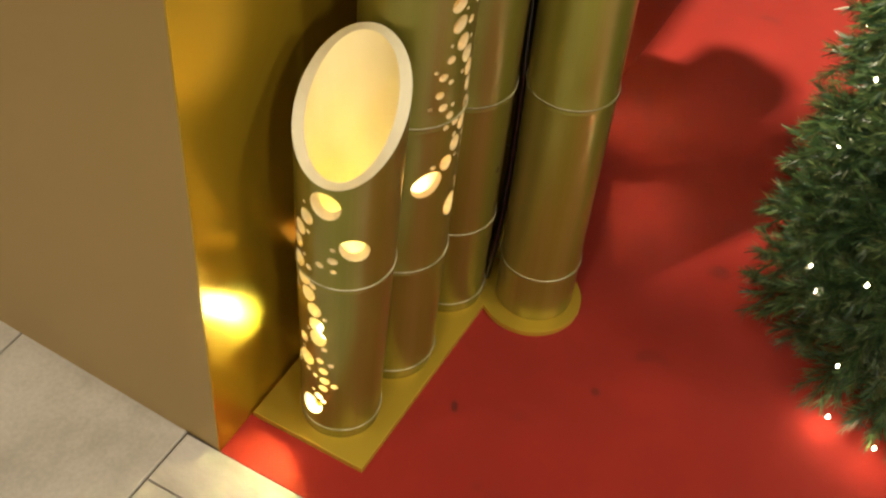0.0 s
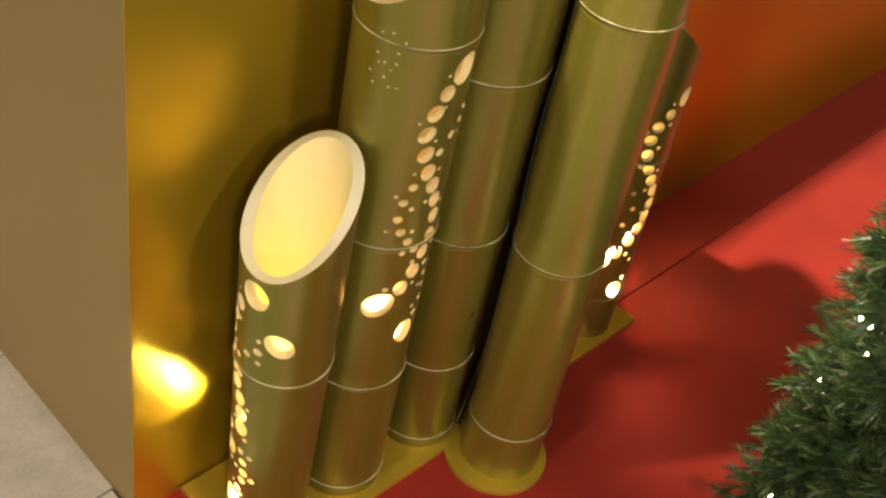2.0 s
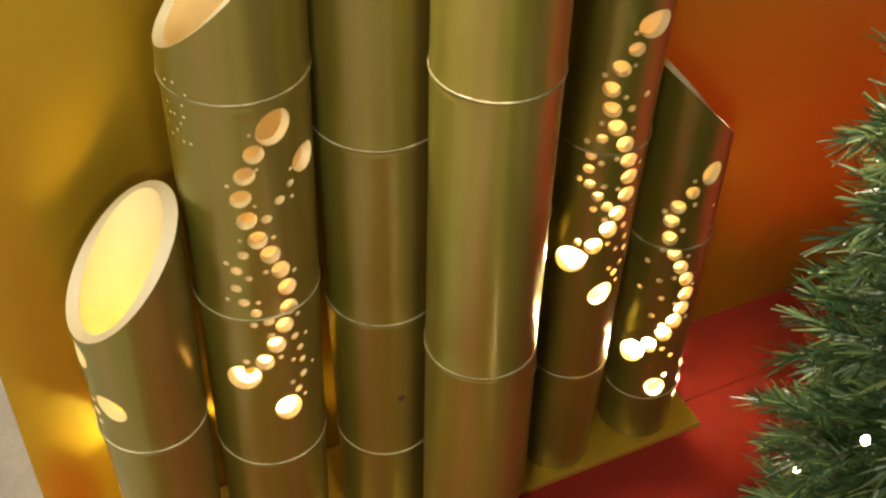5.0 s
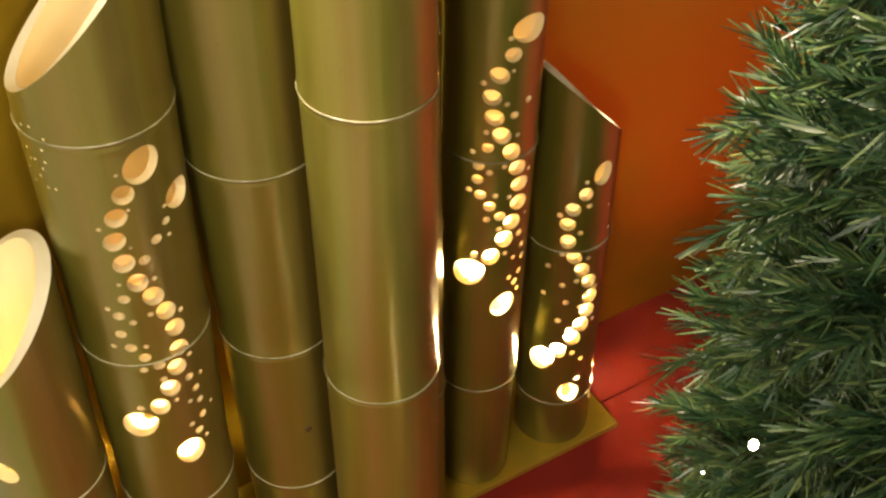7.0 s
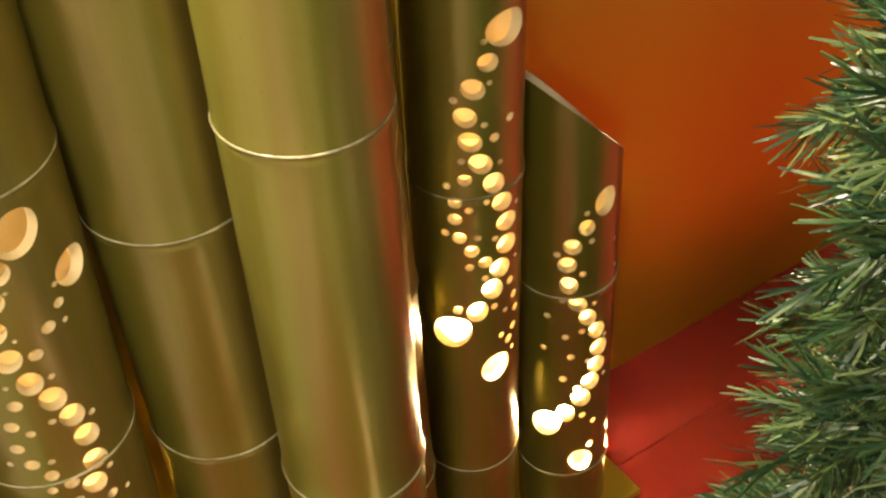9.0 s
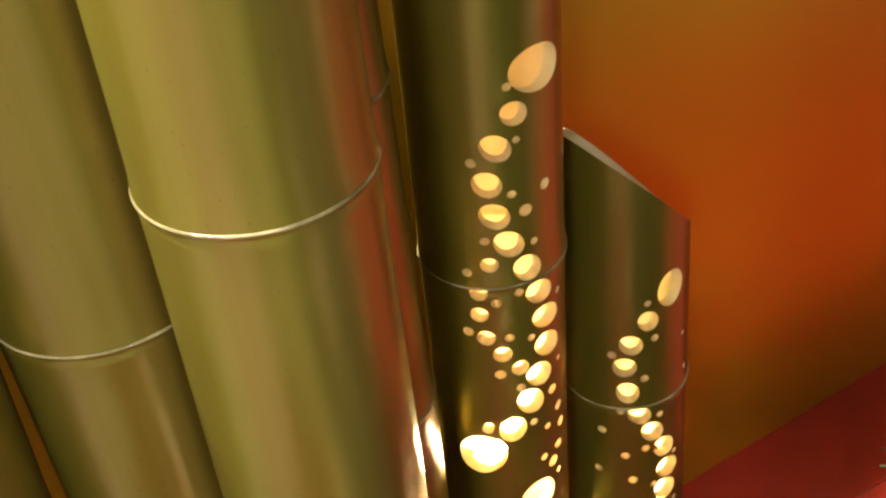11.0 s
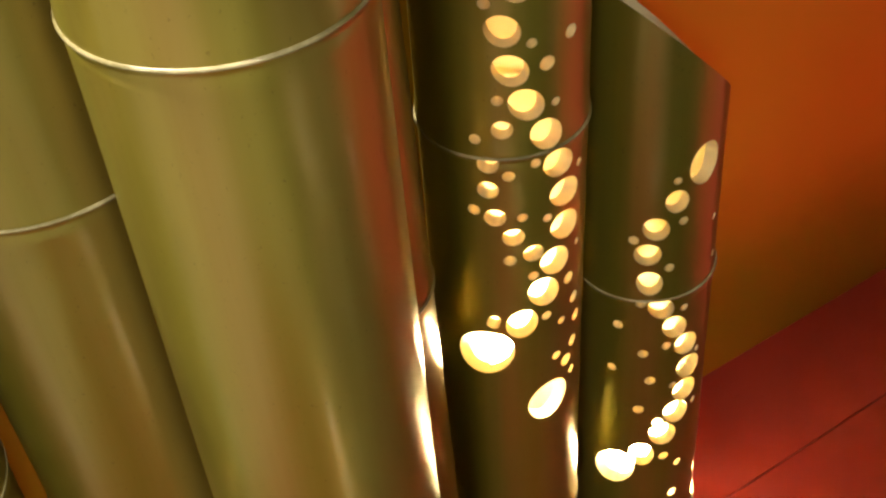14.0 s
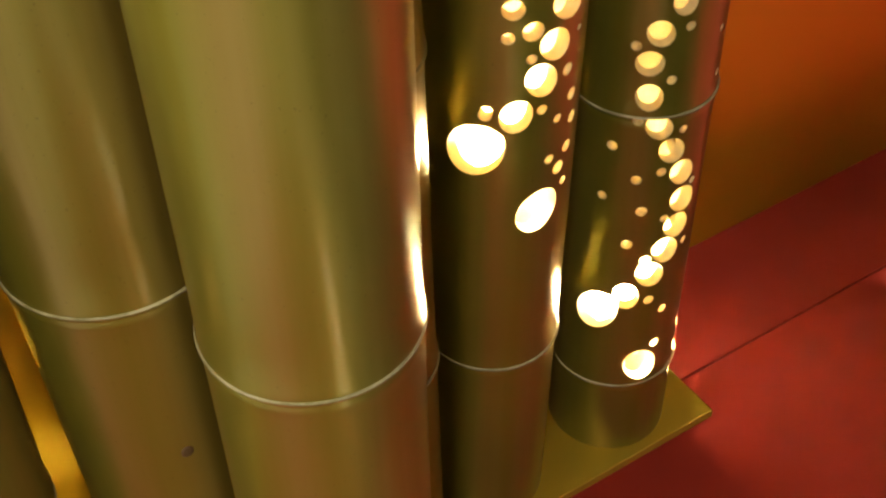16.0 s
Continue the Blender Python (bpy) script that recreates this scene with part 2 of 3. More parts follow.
# ---------------------------------------------------------------- bamboo
def inside(u, z, hole, grow=1.0):
    hu, hz, a, b, c, s = hole
    du, dz = u - hu, z - hz
    p, q = du * c + dz * s, -du * s + dz * c
    return (p / (a * grow)) ** 2 + (q / (b * grow)) ** 2 < 1


def culm_mesh(r0, taper, top, holes, nodes, thick):
    """Bamboo tube, r0 at the floor and taper wider per metre, cut along the plane top = (height, slope x, slope y), drilled with holes
    (degrees, mm up, mm wide[, mm narrow, tilt]). The skin is laid out flat, triangulated round its holes and rolled up."""
    from mathutils.geometry import delaunay_2d_cdt
    seam = math.pi / 2
    around = 2 * math.pi * r0

    def top_at(u):
        a = u / r0 + seam
        return top[0] + r0 * (top[1] * math.cos(a) + top[2] * math.sin(a))

    cut = []
    for h in holes:
        wide, narrow, tilt = (h[2], h[2], 0) if len(h) == 3 else h[2:]
        u = ((radians(h[0]) - seam) % (2 * math.pi)) * r0
        cut.append((u, h[1] / 1000, wide / 2000, narrow / 2000, math.cos(radians(tilt)), math.sin(radians(tilt))))
    cols = 56
    high = max(top_at(around * k / cols) for k in range(cols))
    rows = sorted({round(z, 4) for z in np.arange(0, high, 0.03)} | {round(n + d, 4) for n in nodes for d in (-0.012, -0.006, -0.003, -0.0012, 0.0, 0.0012, 0.003, 0.006, 0.012)})
    pts, edges = [], []
    top_ids = []
    for k in range(cols + 1):
        u = around * k / cols
        t = top_at(u % around)
        side = k in (0, cols)
        for z in rows:
            if z < t - 0.003 and (side or not any(inside(u, z, h, 1.25) for h in cut)):
                pts.append((u, z))
        top_ids.append(len(pts))
        pts.append((u, t))
    edges += list(zip(top_ids, top_ids[1:]))
    for h in cut:
        n = 12 if h[2] < 0.005 else 20 if h[2] < 0.012 else 28
        first = len(pts)
        for k in range(n):
            a = 2 * math.pi * k / n
            p, q = h[2] * math.cos(a), h[3] * math.sin(a)
            pts.append((h[0] + p * h[4] - q * h[5], h[1] + p * h[5] + q * h[4]))
        edges += [(first + k, first + (k + 1) % n) for k in range(n)]
    out_v, _, out_f, *_ = delaunay_2d_cdt([Vector(p) for p in pts], edges, [], 0, 1e-7)
    v2 = [(v.x, v.y) for v in out_v]
    tris = []
    for f in out_f:
        u = sum(v2[i][0] for i in f) / 3
        z = sum(v2[i][1] for i in f) / 3
        if z < top_at(u) and not any(abs(u - h[0]) < 0.03 and abs(z - h[1]) < 0.03 and inside(u, z, h, 0.99) for h in cut):
            tris.append(list(f))
    left = {round(z, 6): i for i, (u, z) in enumerate(v2) if u < 1e-7}
    swap = {i: left[round(z, 6)] for i, (u, z) in enumerate(v2) if u > around - 1e-7 and round(z, 6) in left}
    tris = [[swap.get(i, i) for i in f] for f in tris]

    def roll(u, z, inner):
        a = u / r0 + seam
        r = r0 + taper * z
        for n in nodes:
            d = z - n
            r += 0.0013 * math.exp(-((d / 0.011) ** 2)) - 0.0011 * math.exp(-(((d + 0.0045) / 0.003) ** 2))
        r *= 1 + 0.006 * math.cos(2 * a + 9 * r0) + 0.004 * math.cos(3 * a)
        if inner:
            r -= thick
        return (r * math.cos(a), r * math.sin(a), z)

    count = len(v2)
    verts = [roll(u, z, False) for u, z in v2] + [roll(u, z, True) for u, z in v2]
    edge_use = {}
    for f in tris:
        for a, b in zip(f, f[1:] + f[:1]):
            edge_use[(a, b)] = True
    faces, index, smooth = [], [], []
    for f in tris:
        faces.append(f)
        index.append(0)
        smooth.append(True)
    for f in tris:
        faces.append([i + count for i in reversed(f)])
        index.append(1)
        smooth.append(True)
    twin = {}

    def rim(i):
        """A vertex of its own for the cut faces, so that the skin keeps its smooth shading."""
        if i not in twin:
            twin[i] = len(verts)
            verts.append(verts[i])
        return twin[i]

    for a, b in edge_use:
        if (b, a) not in edge_use:
            faces.append([rim(b), rim(a), rim(a + count), rim(b + count)])
            index.append(2 if all(abs(v2[i][1] - top_at(v2[i][0])) < 1e-4 for i in (a, b)) else 1)
            smooth.append(True)
    def normal(i):
        """The exact normal of the skin or of the bore; none for the cut faces."""
        if i >= 2 * count:
            return (0.0, 0.0, 0.0)
        u, z = v2[i % count]
        side = 1 if i < count else -1
        inner = i >= count
        p, q = Vector(roll(u - 1e-4, z, inner)), Vector(roll(u + 1e-4, z, inner))
        lo, hi = Vector(roll(u, z - 1e-4, inner)), Vector(roll(u, z + 1e-4, inner))
        return tuple((q - p).cross(hi - lo).normalized() * side)

    used = sorted({i for f in faces for i in f})
    remap = {o: n for n, o in enumerate(used)}
    return [verts[i] for i in used], [[remap[i] for i in f] for f in faces], index, smooth, [normal(i) for i in used]


def bamboo(name, place, lean, r0, taper, top, nodes, label, holes=(), lit=None, thick=0.0095, power=1.0, tint=(1.0, 0.78, 0.38), bulb_size=0.016):
    """A standing bamboo; lean: metres sideways per metre up; lit: height of its lamp."""
    root = new(name)
    root.location = (*place, 0.0112)
    root.rotation_euler = (-lean[1], lean[0], 0)
    tagged(root, label, "bamboo lantern" if holes else "bamboo", "bamboo on the gold plate")
    v, f, index, smooth, normals = culm_mesh(r0, taper, top, list(holes), nodes, thick)
    culm = mesh_ob("culm", v, f, [SKIN, FLESH, CUT], root, "", smooth, index)
    culm.data.normals_split_custom_set_from_vertices(normals)
    for n in nodes:
        r = r0 + taper * n
        part("node_ring", lathe([(r - 0.002, n - 0.0014), (r + 0.0012, n - 0.0015), (r + 0.0025, n - 0.0003), (r + 0.0021, n + 0.0009), (r - 0.002, n + 0.0014)], 56, True), NODE, root, "pale raised node line", True)
    if lit:
        part("lamp_socket", lathe([(0.030, 0.0), (0.030, 0.012), (0.016, 0.018), (0.013, lit - bulb_size - 0.004), (0.012, lit - bulb_size)], 24), SOCKET, root, "", True)
        bm = bmesh.new()
        bmesh.ops.create_uvsphere(bm, u_segments=20, v_segments=12, radius=bulb_size, matrix=Matrix.Translation((0, 0, lit)))
        part("bulb", bm, LAMP_GLOW, root, "glowing warm bulb", True)
        data = bpy.data.lights.new("bulb_light", "POINT")
        data.energy, data.color, data.shadow_soft_size = power, tint, 0.017
        light = new("bulb_light", data)
        light.location = (place[0] + lean[0] * lit, place[1] + lean[1] * lit, lit + 0.0112)
    return root


# drilled patterns: (degrees round the tube, mm up, mm across[, mm narrow, tilt])
A_PART_1 = [(187.1, 486.3, 43.7, 35.8, 94), (220.6, 414.3, 41.6, 32.5, 123), (163.0, 452.4, 25.0, 19.5, 88), (150.4, 422.9, 26.7, 20.9, 75), (144.1, 393.1, 26.8, 20.9, 65), (145.1, 359.7, 29.1, 22.8, 61), (196.5, 392.7, 12.4), (154.5, 331.1, 26.6, 20.7, 42), (130.4, 299.4, 26.6, 20.7, 49), (162.9, 307.8, 28.5, 22.2, 72), (172.3, 281.4, 26.6, 21.0, 81), (175.4, 252.0, 29.0, 22.6, 81), (177.5, 225.7, 31.5, 24.7, 82), (152.3, 206.1, 21.1, 16.5, 58), (156.5, 165.8, 34.4, 26.9, 60), (127.0, 144.0, 36.0, 30.0, 90)]
A_PART_2 = [(185.8, 156.4, 13.5), (187.9, 134.6, 14.3), (185.8, 116.1, 13.7), (178.4, 92.6, 13.9), (165.8, 62.1, 45.5, 35.5, 67), (176.3, 69.6, 22.0, 17.2, 80), (159.9, 475.0, 4.6), (165.1, 427.2, 6.1), (157.7, 379.1, 5.6), (165.0, 361.1, 9.9), (180.8, 378.0, 10.4), (196.5, 412.9, 6.8), (197.5, 372.8, 7.7), (170.2, 329.0, 11.4), (188.0, 271.4, 6.7)]
A_PART_3 = [(162.8, 236.0, 6.8), (152.3, 184.8, 6.3), (186.9, 206.1, 8.4), (180.6, 177.3, 11.8), (160.6, 143.5, 8.7), (196.3, 174.1, 8.6), (173.2, 138.2, 8.7), (201.5, 126.3, 10.4), (170.0, 102.5, 5.8), (185.8, 83.6, 9.0)]
A_HOLES = A_PART_1 + A_PART_2 + A_PART_3
B_PART_1 = [(281.0, 769.9, 41.8, 34.5, 69), (311.4, 710.9, 37.1, 32.4, 150), (263.2, 743.3, 23.2, 19.8, 87), (254.4, 717.5, 23.6, 19.9, 65), (249.4, 688.1, 24.6, 19.6, 59), (252.6, 658.3, 24.6, 19.7, 69), (259.8, 629.5, 24.7, 19.7, 89), (269.5, 605.5, 26.2, 20.5, 104), (277.7, 578.7, 25.6, 20.0, 108), (282.8, 549.4, 26.1, 20.5, 117), (282.7, 517.9, 25.2, 19.7, 117), (277.3, 491.6, 26.0, 20.4, 112), (267.7, 463.7, 26.7, 20.8, 107), (255.5, 438.3, 26.1, 20.7, 97), (233.4, 410.1, 47.1, 36.7, 51), (275.2, 346.8, 41.9, 32.9, 103)]
# Back holes at 31 to 109 degrees are unseen, added to light the wall.
B_PART_2 = [(262.5, 504.6, 12.4), (71.2, 222.8, 28.8), (109.2, 184.6, 31.0), (93.2, 291.7, 26.6), (49.2, 167.1, 28.8), (31.2, 255.4, 24.3), (261.1, 768.0, 4.2), (264.4, 724.2, 3.8), (239.9, 705.1, 4.9), (260.2, 677.0, 3.9), (293.9, 709.6, 5.1), (292.8, 691.4, 9.2), (293.4, 673.1, 5.2), (281.5, 676.1, 11.5), (268.9, 656.4, 11.4), (245.1, 630.7, 4.6)]
B_PART_3 = [(273.4, 628.9, 5.9), (246.3, 609.7, 11.6), (231.0, 595.9, 6.0), (239.2, 586.1, 11.8), (249.1, 575.1, 7.7), (264.3, 582.0, 6.5), (290.9, 568.9, 6.7), (237.0, 559.1, 11.5), (228.1, 539.7, 6.2), (242.4, 537.9, 12.2), (252.1, 521.2, 11.7), (255.0, 537.0, 6.1), (248.9, 502.0, 8.7), (263.5, 481.2, 8.2), (290.9, 499.7, 7.1), (299.8, 459.8, 6.0)]
B_PART_4 = [(286.6, 466.2, 10.4), (291.8, 442.9, 9.8), (293.8, 420.5, 9.3), (307.6, 401.8, 5.4), (283.0, 428.1, 6.5), (270.7, 441.3, 6.4), (294.1, 394.7, 10.2), (280.6, 389.9, 7.3), (287.1, 373.2, 10.8), (294.3, 356.7, 6.2), (238.1, 439.1, 8.4), (192.9, 814.0, 3.3), (202.9, 817.5, 3.2), (215.3, 809.9, 3.2), (192.9, 775.3, 3.3), (185.1, 759.7, 3.4)]
B_PART_5 = [(198.8, 777.7, 3.3), (205.3, 770.1, 3.3), (209.7, 780.1, 3.3), (189.8, 746.6, 3.4), (200.1, 758.9, 4.0), (205.7, 748.1, 3.4), (213.3, 749.4, 3.4), (190.6, 786.4, 3.3), (210.0, 794.4, 3.3)]
B_HOLES = B_PART_1 + B_PART_2 + B_PART_3 + B_PART_4 + B_PART_5
E_PART_1 = [(279.2, 776.6, 44.3, 34.6, 169), (258.6, 748.9, 20.3, 18.0, 138), (244.4, 724.2, 24.0, 19.2, 132), (236.8, 695.4, 22.7, 19.4, 127), (241.0, 668.4, 24.2, 19.5, 130), (250.8, 642.8, 25.6, 20.0, 129), (264.5, 617.8, 24.4, 20.4, 126), (274.9, 590.5, 26.1, 20.3, 144), (281.3, 563.8, 27.5, 21.4, 154), (281.8, 535.4, 28.0, 22.0, 142), (272.5, 508.4, 26.4, 22.0, 130), (263.1, 484.0, 28.2, 22.0, 119), (246.0, 458.1, 26.7, 22.0, 76), (235.1, 626.2, 13.2), (225.3, 599.8, 13.4), (224.6, 579.2, 13.7)]
# Back holes at 52, 87 and 110 degrees: unseen, added to light the wall.
E_PART_2 = [(228.7, 556.5, 14.1), (240.8, 539.3, 14.5), (254.7, 522.6, 14.1), (217.9, 428.8, 46.3, 38.1, 53), (267.8, 370.5, 38.5, 33.2, 72), (51.8, 295.8, 28.7), (109.8, 338.1, 28.7), (86.8, 246.1, 24.3), (254.3, 770.1, 6.5), (259.5, 728.3, 5.7), (226.5, 713.6, 7.5), (254.4, 685.2, 6.7), (283.6, 683.0, 9.5), (264.8, 668.6, 10.0), (232.5, 647.8, 7.2), (271.2, 638.9, 6.3)]
E_PART_3 = [(217.6, 618.5, 7.4), (256.5, 597.6, 6.8), (238.4, 590.5, 8.3), (296.8, 578.4, 6.4), (214.5, 561.4, 8.5), (247.2, 555.4, 7.4), (265.4, 549.4, 6.7), (238.0, 519.0, 8.8), (254.6, 502.0, 7.7), (296.5, 510.3, 5.0), (286.3, 483.6, 9.7), (294.1, 459.8, 9.5), (264.8, 460.1, 7.6), (279.4, 447.0, 6.8), (297.9, 438.7, 9.6), (293.8, 415.7, 9.7)]
E_PART_4 = [(224.6, 458.9, 9.2), (225.6, 462.3, 8.8), (274.5, 414.1, 7.5), (285.2, 401.7, 10.8), (292.9, 385.3, 6.8)]
E_HOLES = E_PART_1 + E_PART_2 + E_PART_3 + E_PART_4
F_PART_1 = [(275.8, 513.3, 37.1, 29.5, 90), (252.1, 486.7, 21.5, 18.6, 107), (236.7, 462.7, 22.4, 19.9, 123), (231.0, 437.7, 21.3), (233.5, 408.6, 23.8, 20.4, 104), (244.3, 380.7, 24.6, 19.3, 130), (257.4, 356.7, 26.1, 20.4, 124), (270.7, 331.3, 27.8, 21.7, 129), (276.0, 301.7, 30.1, 23.5, 136), (273.3, 275.0, 29.7, 23.2, 135), (265.0, 251.5, 30.2, 23.6, 124), (252.7, 228.0, 30.1, 23.6, 122), (233.8, 204.2, 28.8, 22.5, 101), (209.4, 182.7, 45.1, 35.2, 64), (255.5, 115.7, 39.1, 30.5, 117), (333.0, 282.2, 21.0)]
# Wide side holes past 317 degrees are added to light the carpet strip.
F_PART_2 = [(344.0, 230.9, 23.1), (3.0, 299.3, 18.9), (321.6, 348.8, 16.8), (30.0, 197.0, 27.3), (12.0, 242.5, 25.2), (317.5, 73.7, 28.3), (318.3, 107.2, 28.3), (354.0, 76.6, 28.3), (354.0, 110.1, 28.3), (24.0, 46.5, 28.3), (24.0, 80.0, 28.3), (319.0, 140.8, 28.3), (354.0, 143.7, 28.3), (251.3, 506.1, 6.7), (258.3, 466.7, 7.8), (219.9, 451.5, 8.3)]
F_PART_3 = [(248.8, 423.0, 8.1), (227.5, 387.1, 8.3), (264.8, 375.1, 7.2), (295.5, 450.8, 5.7), (301.2, 409.4, 6.0), (209.3, 360.2, 8.6), (205.0, 309.3, 8.1), (231.1, 330.7, 8.7), (250.6, 337.4, 8.3), (285.0, 316.1, 6.4), (238.2, 298.8, 9.4), (259.0, 287.7, 7.3), (286.6, 251.4, 7.2), (229.4, 263.4, 9.6), (247.2, 244.8, 10.4), (255.0, 197.5, 9.3)]
F_PART_4 = [(271.3, 180.1, 8.5), (268.0, 139.4, 9.8), (293.7, 92.5, 8.5)]
F_HOLES = F_PART_1 + F_PART_2 + F_PART_3 + F_PART_4

bamboo("bamboo_lantern", (0.1566, -0.1085), (-0.001, -0.019), 0.0576, 0.0185, (0.5888, 1.24, 0.18), [0.3415, 0.022], "short gold-green bamboo lantern with a slanted cut glowing yellow inside", A_HOLES, 0.097, 0.0145, 92, (1.0, 0.91, 0.31))
bamboo("bamboo_lantern", (0.2954, -0.1111), (0.013, -0.013), 0.0665, 0.0088, (0.9125, 1.06, -0.33), [0.8057, 0.5112, 0.2462, 0.022], "tall gold-green bamboo lantern with a winding trail of drilled holes", B_HOLES, 0.195, 0.0105, 18, (1.0, 0.57, 0.33))
plain_culm = bamboo("bamboo", (0.4547, -0.1203), (0.001, -0.005), 0.0617, 0.0171, (1.12, 0.8, -0.1), [0.7045, 0.4382, 0.1854, 0.022, 0.95], "tall plain gold-green bamboo without holes")
bamboo("bamboo", (0.5207, -0.2521), (0.009, -0.002), 0.0631, 0.0024, (1.18, 0.7, 0.0), [0.8245, 0.4408, 0.0951, 1.09], "tall plain olive bamboo on the rounded lobe of the board")
bamboo("bamboo", (0.6050, -0.1480), (0.0, 0.0), 0.0545, 0.0, (1.10, 0.8, 0.1), [0.800, 0.530, 0.255, 1.0], "plain bamboo half hidden behind the olive one")
bamboo("bamboo_lantern", (0.7237, -0.1326), (0.025, -0.010), 0.0531, 0.0047, (0.95, -0.5, 0.0), [0.6049, 0.2098], "tall bamboo lantern with a spiral of bright drilled holes", E_HOLES, 0.371, 0.0100, 18, (1.0, 0.58, 0.36))
bamboo("bamboo_lantern", (0.8692, -0.1302), (0.017, 0.008), 0.0555, 0.0012, (0.599, -1.06, 0.013), [0.3908, 0.092], "short bamboo lantern cut aslant, its bulb dazzling through a hole", F_HOLES, 0.145, 0.0100, 95, (1.0, 0.88, 0.50), 0.025)

scar = bmesh.new()
bmesh.ops.create_uvsphere(scar, u_segments=14, v_segments=8, radius=0.0046, matrix=Matrix.Translation((-0.0046, -0.0663, 0.296)) @ Matrix.Diagonal((1.0, 0.22, 1.15, 1)))
part("scar", scar, plain("scar_dark", (0.075, 0.042, 0.014), 0.6, 300), plain_culm, "small dark scar in the skin", True)


# ---------------------------------------------------------------- cable between the tubes
def tube_curve(name, points, radius, material, parent=None):
    cu = bpy.data.curves.new(name, "CURVE")
    cu.dimensions, cu.bevel_depth, cu.bevel_resolution = "3D", radius, 3
    sp = cu.splines.new("BEZIER")
    sp.bezier_points.add(len(points) - 1)
    for bp, co in zip(sp.bezier_points, points):
        bp.co, bp.handle_left_type, bp.handle_right_type = co, "AUTO", "AUTO"
    cu.materials.append(material)
    ob = new(name, cu)
    deps = bpy.context.evaluated_depsgraph_get()
    me = bpy.data.meshes.new_from_object(ob.evaluated_get(deps))
    bpy.data.objects.remove(ob)
    out = new(name, me)
    if parent is not None:
        out.parent = parent
    return out


cable = tube_curve("power_cable", [(0.500, -0.172, 0.0180), (0.514, -0.180, 0.17), (0.517, -0.182, 0.36), (0.514, -0.180, 0.60), (0.519, -0.182, 0.82), (0.523, -0.165, 1.0), (0.53, -0.06, 1.15)], 0.0062, CABLE)
tagged(cable, "shiny black power cable hanging between the bamboo", "cable")


# ---------------------------------------------------------------- artificial tree
TREE = Vector((0.852, -0.926, 0.0))


def tree_reach(z):
    """How far the branches reach at a height."""
    return 0.348 + 0.030 * max(0.0, 1.0 - z / 0.45) - 0.12 * max(0.0, z - 1.0) - 0.3 * max(0.0, z - 1.4)


def needles(rng, start, end, count, length, verts, faces):
    """Flat PVC strips round one twig."""
    axis = end - start
    along = axis.normalized()
    side = along.orthogonal().normalized()
    other = along.cross(side)
    for k in range(count):
        s = (k + rng.random()) / count
        a = rng.random() * 2 * math.pi
        out = side * math.cos(a) + other * math.sin(a)
        lean = 0.5 + 0.9 * s + 0.3 * rng.random()
        way = (out + along * lean).normalized()
        base = start + axis * s
        n = length * (0.75 + 0.5 * rng.random())
        tip = base + way * n + Vector((0, 0, -0.12 * n * rng.random()))
        mid = (base + tip) / 2 + out * n * 0.04
        w = along.cross(way).normalized() * 0.00085
        i = len(verts)
        verts += [base - w, base + w, mid + w, mid - w, tip + w * 0.5, tip - w * 0.5]
        faces += [(i, i + 1, i + 2, i + 3), (i + 3, i + 2, i + 4, i + 5)]


def stick(a, b, r, verts, faces):
    axis = (b - a).normalized()
    side = axis.orthogonal().normalized()
    other = axis.cross(side)
    i = len(verts)
    for p, q in ((a, 1.0), (b, 0.6)):
        for k in range(5):
            t = 2 * math.pi * k / 5
            verts.append(p + (side * math.cos(t) + other * math.sin(t)) * r * q)
    for k in range(5):
        faces.append((i + k, i + (k + 1) % 5, i + 5 + (k + 1) % 5, i + 5 + k))


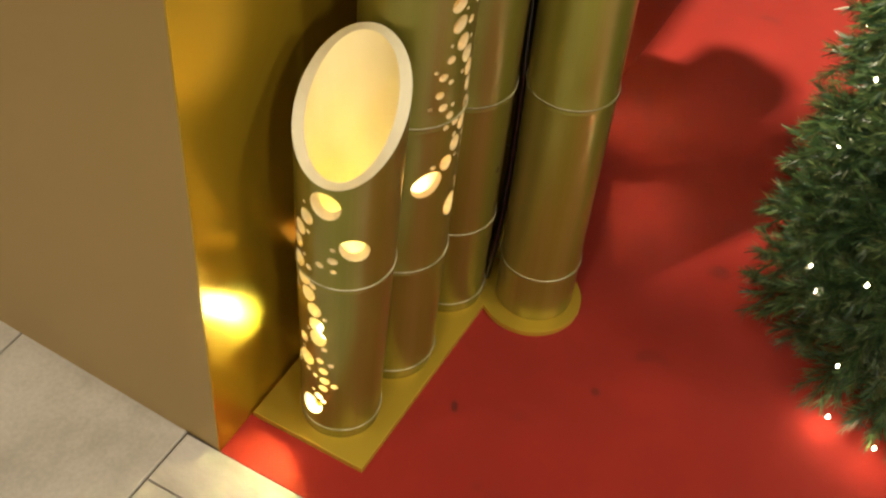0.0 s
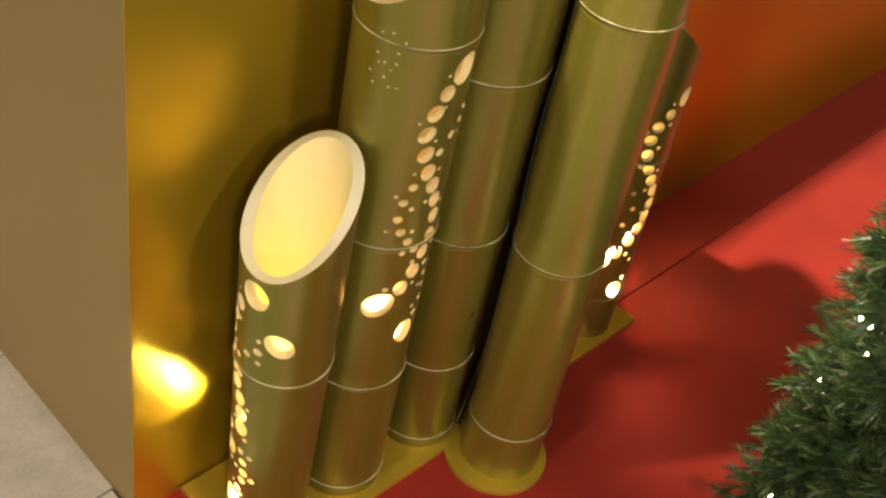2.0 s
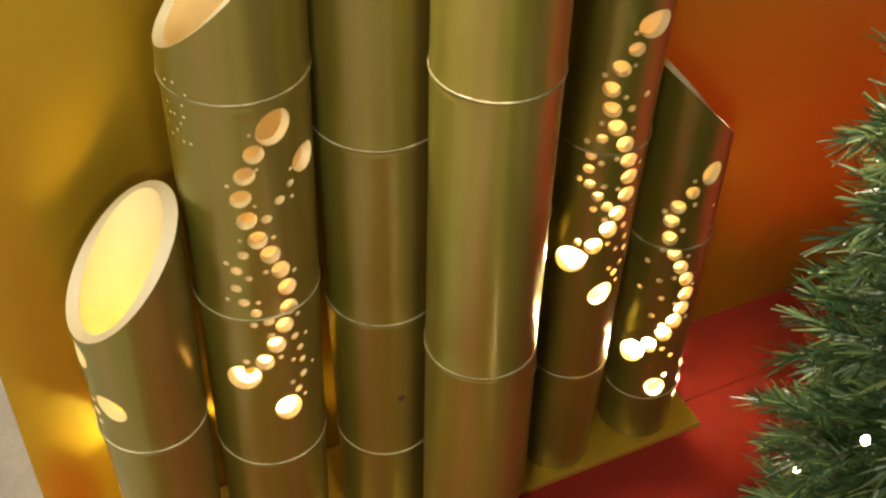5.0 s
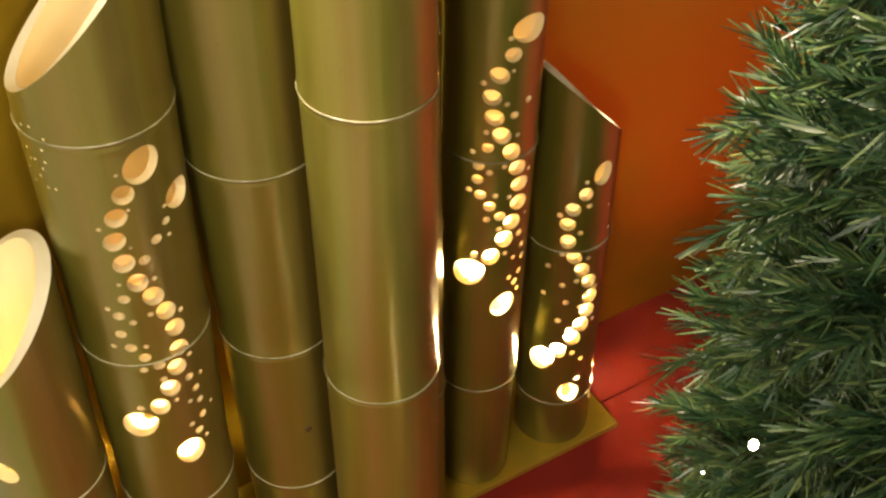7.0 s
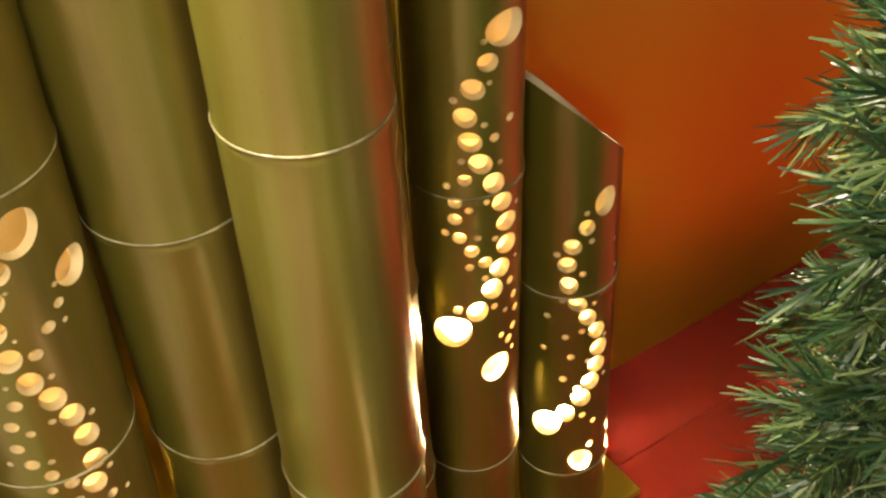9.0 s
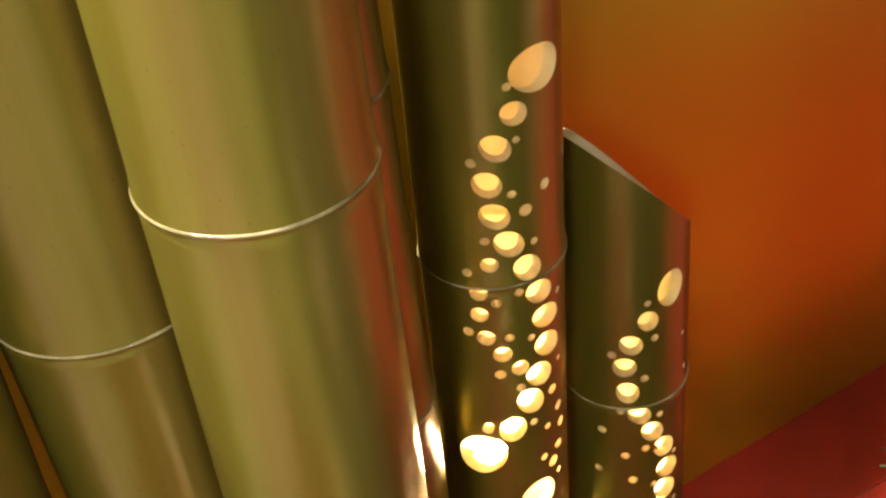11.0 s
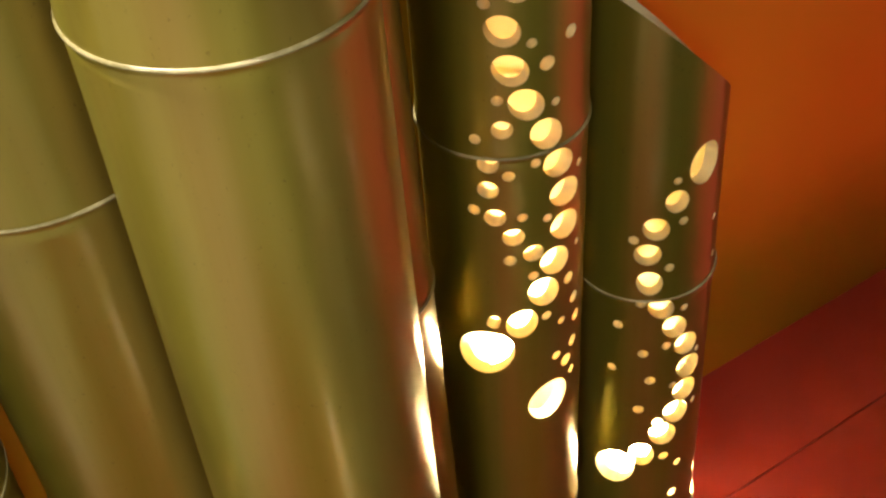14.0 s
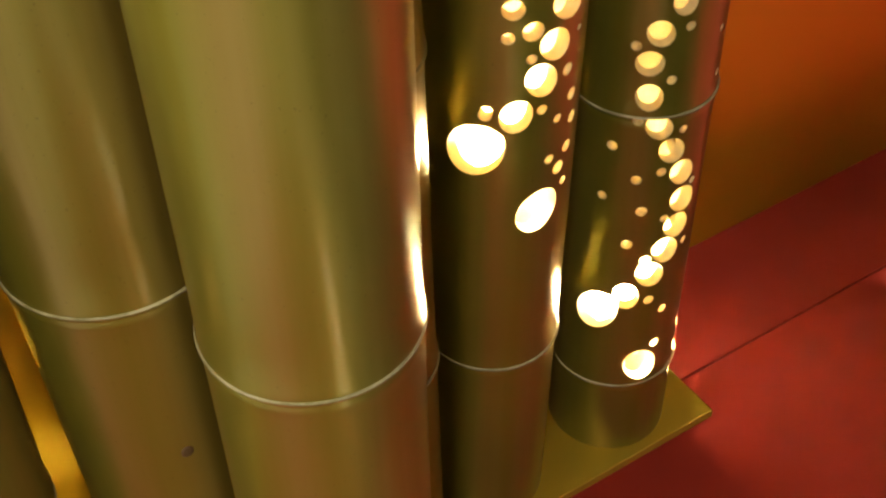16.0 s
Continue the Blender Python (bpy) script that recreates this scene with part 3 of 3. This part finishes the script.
def christmas_tree():
    rng = random.Random(11)
    root = new("christmas_tree")
    root.location = TREE
    tagged(root, "bushy green artificial Christmas tree standing on the red carpet", "tree")
    part("trunk", lathe([(0.018, 0.0), (0.018, 0.6), (0.014, 1.2), (0.008, 1.7)], 14), BARK, root, "", True)
    bm = bmesh.new()
    for k in range(3):
        a = 2 * math.pi * k / 3 + 0.4
        bmesh.ops.create_cube(bm, size=1, matrix=Matrix.Rotation(a, 4, "Z") @ Matrix.Translation((0.10, 0, 0.012)) @ Matrix.Diagonal((0.2, 0.02, 0.02, 1)))
    part("stand", bm, BARK, root)
    tier = 0
    z = 0.07
    while z < 1.85:
        reach = tree_reach(z)
        count = max(5, round(29 * reach / 0.44))
        for k in range(count):
            a = 2 * math.pi * (k + 0.5 * (tier % 2) + 0.35 * (rng.random() - 0.5)) / count
            facing = math.cos(a - radians(150)) > 0.05
            long = reach * (0.80 + 0.20 * rng.random())
            out = Vector((math.cos(a), math.sin(a), 0))
            across = Vector((-math.sin(a), math.cos(a), 0))
            verts, faces = [], []
            foot = out * 0.012 + Vector((0, 0, z + 0.05))
            end = out * long + Vector((0, 0, z - 0.02 + 0.03 * rng.random()))
            stick(foot, end, 0.0028, verts, faces)
            twigs = 24 if facing else 7
            for j in range(twigs):
                s = 0.34 + 0.66 * ((j + 0.5 * rng.random()) / twigs) ** 0.5
                base = foot.lerp(end, s)
                swing = (1 if j % 2 else -1) * (0.25 + 0.75 * rng.random())
                way = (out + across * swing + Vector((0, 0, 1.3 * (rng.random() - 0.5)))).normalized()
                size = 0.085 * (1.15 - 0.45 * s)
                tip = base + way * size
                stick(base, tip, 0.0014, verts, faces)
                needles(rng, base, tip, 58 if facing else 22, 0.022, verts, faces)
            needles(rng, foot.lerp(end, 0.7), end, 60, 0.023, verts, faces)
            mesh_ob("branch", [tuple(v) for v in verts], faces, NEEDLE, root)
        z += (0.062 if z < 0.5 else 0.054) if z < 1.25 else 0.11
        tier += 1
    return root


christmas_tree()


def fairy_lights():
    rng = random.Random(5)
    root = new("fairy_light_string")
    tagged(root, "string of small warm white LED lights wound round the tree", "string lights")
    spots = [(0.672, -0.597, 0.513), (0.608, -0.641, 0.517), (0.688, -0.584, 0.375), (0.586, -0.640, 0.183), (0.514, -0.718, 0.124), (0.496, -0.739, 0.030), (0.467, -0.821, 0.040), (0.538, -0.706, 0.276),
             (0.599, -0.646, 0.648), (0.633, -0.623, 0.540), (0.509, -0.769, 0.368), (0.616, -0.616, 0.202), (0.508, -0.772, 0.474), (0.476, -0.817, 0.940)]
    for k in range(46):
        a, z = 2.4 * k, 0.10 + 0.028 * k
        r = tree_reach(z) * (1.15 + 0.08 * rng.random())
        p = TREE + Vector((r * math.cos(a), r * math.sin(a), z))
        if (math.cos(a - radians(150)) < 0.35) and k % 2:
            spots.append(tuple(p))
    spots = [tuple(TREE + Vector(((p[0] - TREE.x) * 0.93, (p[1] - TREE.y) * 0.93, p[2]))) if p[2] < 0.9 else p for p in spots]
    bm = bmesh.new()
    bmesh.ops.create_uvsphere(bm, u_segments=16, v_segments=10, radius=0.0025, matrix=Matrix.Diagonal((1, 1, 1.5, 1)))
    first = part("bulb", bm, LED_WARM, root, "lit warm white bulb", True)
    first.location = spots[0]
    for s in spots[1:]:
        b = new("bulb", first.data)
        b.parent, b.location = root, s
        tagged(b, "lit warm white bulb")
    spots += [(0.560, -0.690, 1.030), (0.585, -0.675, 1.060)]
    for s in spots:
        if s[2] < 0.08 or s[2] > 1.0 and s[1] > -0.74:
            data = bpy.data.lights.new("led_light", "POINT")
            data.energy, data.color, data.shadow_soft_size = 0.14 if s[2] < 0.5 else 0.035, (1.0, 0.82, 0.55), 0.004
            new("led_light", data).location = (s[0] - 0.006, s[1] + 0.002, max(0.016, s[2]))
    order = sorted(spots, key=lambda s: s[2])
    line = []
    for s in order:
        v = Vector(s) - TREE
        line.append(tuple(TREE + Vector((v.x * 0.93, v.y * 0.93, v.z - 0.006))))
    for a, b in zip(line, line[1:]):
        mid = (Vector(a) + Vector(b)) / 2
        hub = Vector((TREE.x, TREE.y, mid.z))
        away = mid - hub
        if away.length > 0.05:
            mid = hub + away.normalized() * 0.34
        tube_curve("wire", [a, tuple(mid), b], 0.0011, WIRE, root)
    return root


fairy_lights()


# ---------------------------------------------------------------- stone floor tiles
def stone_tiles():
    pitch_x, pitch_y, gap = 0.46, 0.330, 0.0035
    bm = box(-pitch_x / 2 + gap / 2, pitch_x / 2 - gap / 2, -pitch_y / 2 + gap / 2, pitch_y / 2 - gap / 2, -0.010, 0.0)
    me = bpy.data.meshes.new("tile")
    top = [e for e in bm.edges if all(v.co.z > -0.001 for v in e.verts)]
    bmesh.ops.bevel(bm, geom=top, offset=0.0015, segments=1, affect="EDGES")
    bm.to_mesh(me)
    bm.free()
    me.materials.append(TILE)
    rng = random.Random(3)
    for row in range(-7, 12):
        y = 0.061 + pitch_y * (row + 0.5)
        shift = -0.09 if row % 2 else 0.14
        for col in range(-4, 3):
            x = shift + pitch_x * (col + 0.5)
            limit = 0.0 if y - pitch_y / 2 < -0.1 else 0.5
            if row == -1:
                limit = 0.0
            left = max(x - pitch_x / 2, -1.5)
            right = min(x + pitch_x / 2, limit)
            if right < left + 0.02:
                continue
            t = new("tile", me)
            t.parent = ground
            t.location = ((left + right) / 2, y, -0.0005 + 0.0006 * rng.random())
            t.scale = ((right - left) / pitch_x, 1, 1)


stone_tiles()

# Unseen slabs added for reflections; the last keeps the gold wall from reddening.
for x0, x1, y0, y1 in ((-5.8, -1.503, -5.8, 5.8), (-1.497, -0.003, -5.8, -2.253), (-1.497, 0.5, 4.027, 5.8), (0.503, 6.8, 0.97, 5.8), (0.0, 6.8, -5.8, -1.043)):
    outer = part("paving", box(x0, x1, y0, y1, -0.010, -0.0005), TILE)
    tagged(outer, "unseen pale stone floor, added for the reflections", "floor", kind="structure")
